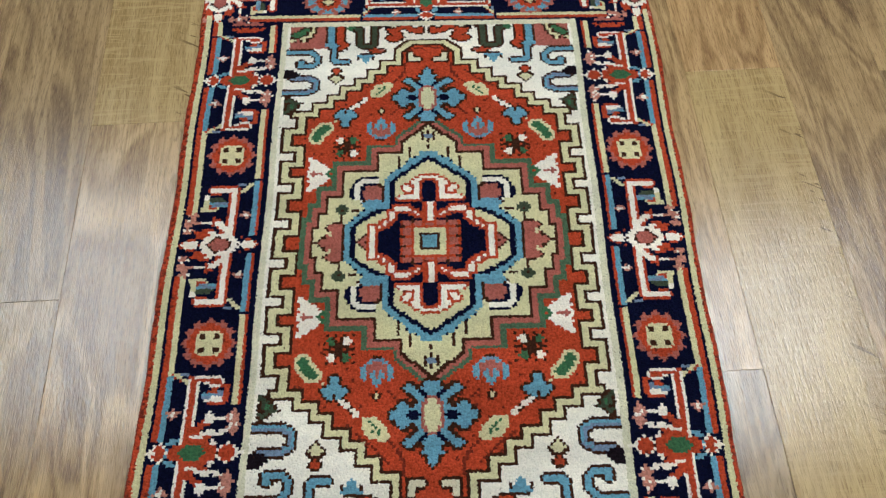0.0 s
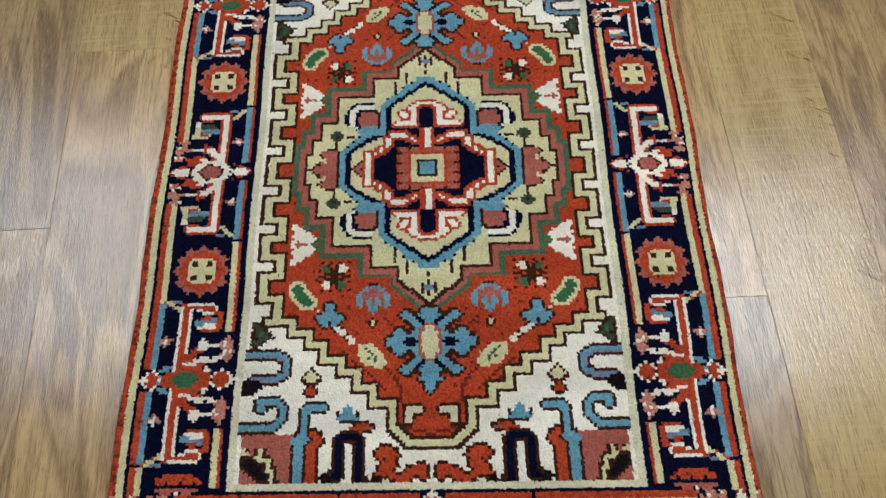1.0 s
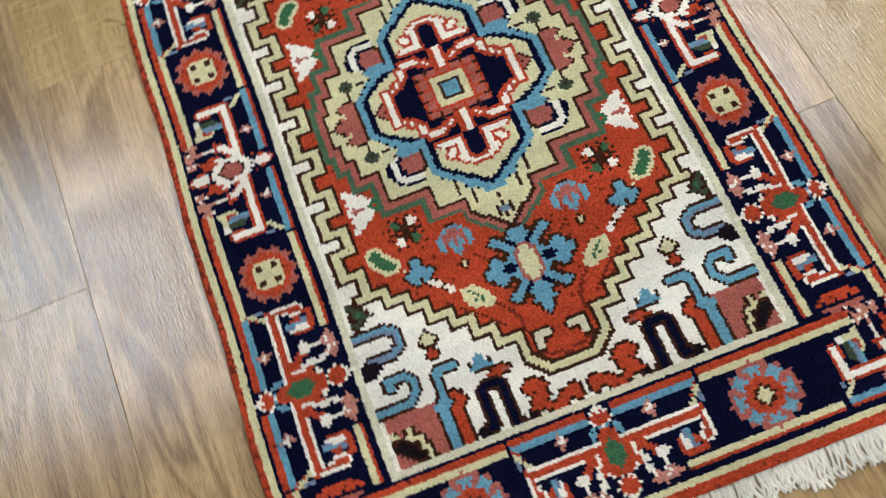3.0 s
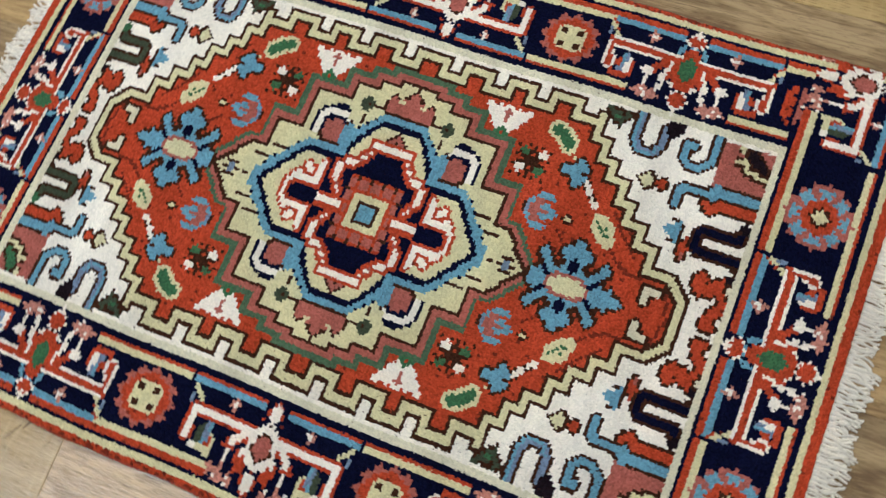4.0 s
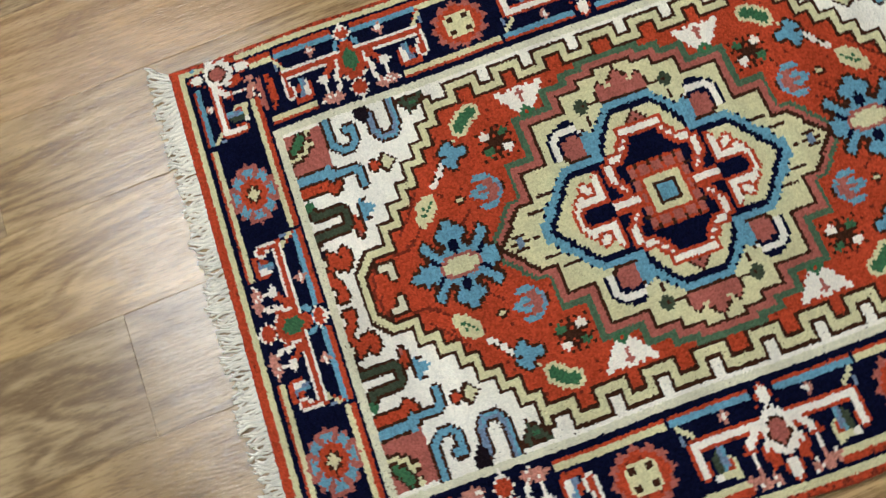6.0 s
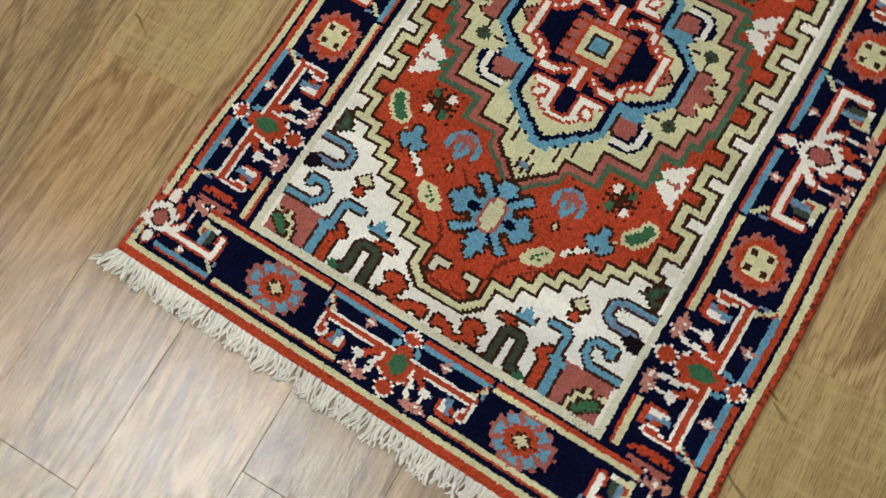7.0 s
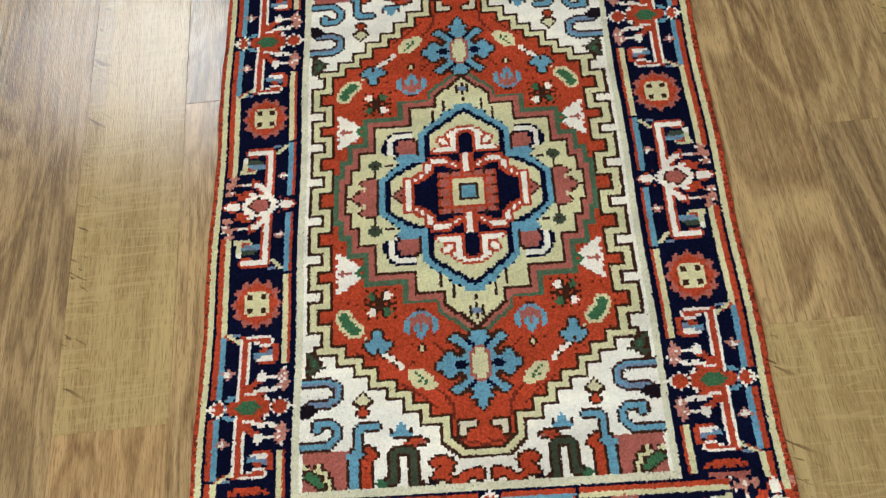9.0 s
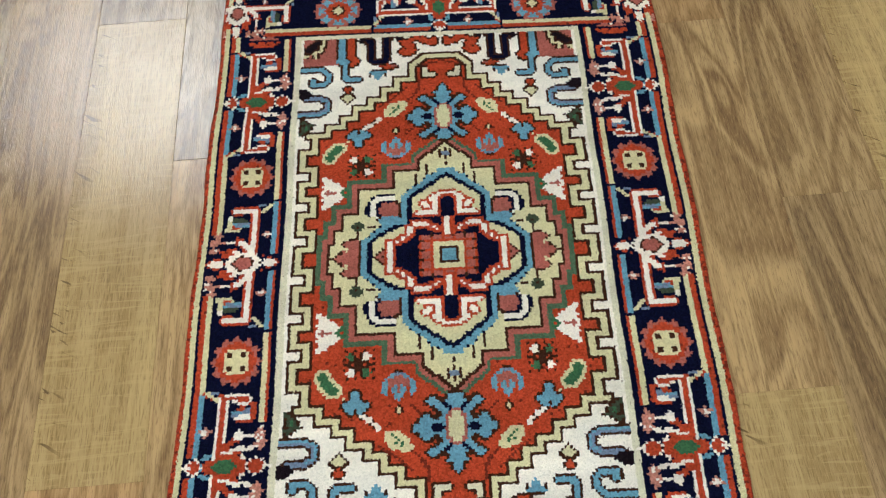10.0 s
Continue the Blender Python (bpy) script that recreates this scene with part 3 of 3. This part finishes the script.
part("foundation", bm, YARN["D"], rug, "hidden woven backing")


def tube(bm, pts, r, sides=5):
    rings = []
    for k, p in enumerate(pts):
        d = (Vector(pts[min(k + 1, len(pts) - 1)]) - Vector(pts[max(k - 1, 0)])).normalized()
        a = d.orthogonal().normalized()
        b = d.cross(a)
        rr = r(k) if callable(r) else r
        rings.append([bm.verts.new(Vector(p) + rr * (math.cos(t) * a + math.sin(t) * b)) for t in (2 * math.pi * i / sides for i in range(sides))])
    for x, y in zip(rings, rings[1:]):
        for i in range(sides):
            f = bm.faces.new((x[i], x[(i + 1) % sides], y[(i + 1) % sides], y[i]))
            f.smooth = True
    bm.faces.new(rings[0][::-1]), bm.faces.new(rings[-1])


# Overcast wool selvages along both long sides.
for s in (-1, 1):
    bm = bmesh.new()
    n = 560
    pts = []
    for k in range(n + 1):
        v = -HV + 2 * HV * k / n
        pts.append((float(across(s * HU)) + s * (0.0007 + 0.0005 * math.sin(k * 0.13)) + 0.0012 * math.sin(v * 0.09), float(along(s * HU, v)), 0.0046))
    tube(bm, pts, lambda k: 0.0031 + (0.0006 if k % 2 else -0.0003) + random.uniform(-0.0004, 0.0004), 8)
    part("selvage", bm, EDGE_WOOL, rug, "overcast rust-red wool edge")

# Cotton fringe: twisted warp ends at both short sides.
for s in (-1, 1):
    count = 118
    for k in range(count):
        u = -HU + 2 * HU * (k + 0.5) / count
        x, y0 = float(across(u)), float(along(u, s * HV))
        bm = bmesh.new()
        drift = 0.009 * noise.noise((k * 0.09, s * 9.0, 0)) + 0.006 * noise.noise((k * 0.45, s * 5.0, 3)) + 0.016 * max(0.0, abs(u) / HU - 0.93) * 14 * (1 if u > 0 else -1)
        long_ = (0.031 if s > 0 else 0.035) * (random.uniform(0.82, 1.12) + 0.25 * noise.noise((k * 0.2, 7.0, s)))
        for strand in (0, 1, 2):
            ph, curl = random.uniform(0, 6.28), random.uniform(0.0012, 0.0042)
            spread = (strand - 1) * 0.0012
            bend = random.uniform(4.5, 8.0)
            pts = []
            for j in range(11):
                f = j / 10
                pts.append((x + spread * (1 + f) + drift * f + curl * f * math.sin(f * bend + ph), y0 + s * long_ * (f - 0.10 * f * f * random.uniform(0.6, 1.2)) - s * 0.002,
                            0.0046 - 0.0031 * min(1, f * 1.8) + 0.0011 * strand * f + 0.0012 * f * abs(math.sin(f * 8 + ph + strand))))
            tube(bm, pts, lambda j: 0.0012 - 0.0004 * (j > 9) + 0.00012 * (j % 2), 5)
        part("tassel", bm, COTTON, rug)

# ---- floor ----
# Planks run almost along the rug, turned by 2.3 degrees.
floor = tagged(new("floor"), "wood-look plank floor in mixed honey and grey-brown boards", "floor", kind="structure")
bm = bmesh.new()
box(bm, X0, Y0, -0.05, X1, Y1, -0.006)
part("subfloor", bm, SUBFLOOR, floor)
PITCH, EDGE, TURN = 0.129, 0.4815, 2.3
# Joints that the boards beside the rug show, by column counted from the seam at EDGE, and the wood of the boards between them.
JOINTS = {0: [(-1.1, "grey"), (-0.432, "yellow"), (0.245, "red"), (0.95, "brown")], 1: [(-0.96, "grey"), (-0.178, "brown"), (0.638, "grey"), (1.4, "brown")],
          -1: [(-0.75, "dark"), (0.62, "dark")], 2: [(-0.6, "brown"), (0.1, "brown"), (0.95, "red")], 3: [(-0.9, "brown"), (-0.1, "grey"), (0.545, "grey"), (1.2, "brown")],
          4: [(-0.7, "grey"), (0.0, "dark"), (0.85, "brown")], 5: [(-0.8, "brown"), (0.1, "brown"), (0.9, "grey")], 6: [(-0.9, "red"), (-0.350, "brown"), (0.202, "yellow"), (0.8, "brown")],
          7: [(-0.75, "brown"), (-0.047, "dark"), (0.7, "grey")]}
turn = pose(0, 0, 0, 0, 0, TURN)
KINDS = ["brown", "grey", "red", "brown", "dark", "yellow"]
for col in range(-28, 36):
    right = EDGE - col * PITCH
    if col in JOINTS:
        cuts = JOINTS[col]
        cuts = [(cuts[0][0] - 3.7, "grey"), (cuts[0][0] - 2.5, "brown"), (cuts[0][0] - 1.2, "grey")] + cuts + [(cuts[-1][0] + 1.1, "red"), (cuts[-1][0] + 2.2, "brown")]
    else:
        y = -4.4 + random.uniform(0, 0.8)
        cuts = []
        while y < 4.2:
            cuts.append((y, random.choice(KINDS)))
            y += random.choice((0.68, 0.8, 1.2))
    for (a, kind), (b, _) in zip(cuts, cuts[1:] + [(4.6, "")]):
        slant = (right - PITCH / 2) * math.sin(math.radians(TURN))
        a, b = max(a, Y0 - 0.05 - slant), min(b, Y1 + 0.05 - slant)
        c = turn @ Vector((right - PITCH / 2, (a + b) / 2, 0))
        if abs(c.x) > X1 + 0.02 or b - a < 0.05:
            continue
        bm = bmesh.new()
        w, h = PITCH - 0.0002, b - a - 0.0002
        box(bm, -w / 2, -h / 2, -0.006, w / 2, h / 2, 0, 0)
        top = [e for e in bm.edges if all(v.co.z > -0.001 for v in e.verts)]
        bmesh.ops.bevel(bm, geom=top, offset=0.00035, segments=1, affect="EDGES")
        ob = part("plank", bm, WOODS[kind], floor)
        ob.matrix_basis = turn @ pose(right - PITCH / 2, (a + b) / 2, 0)
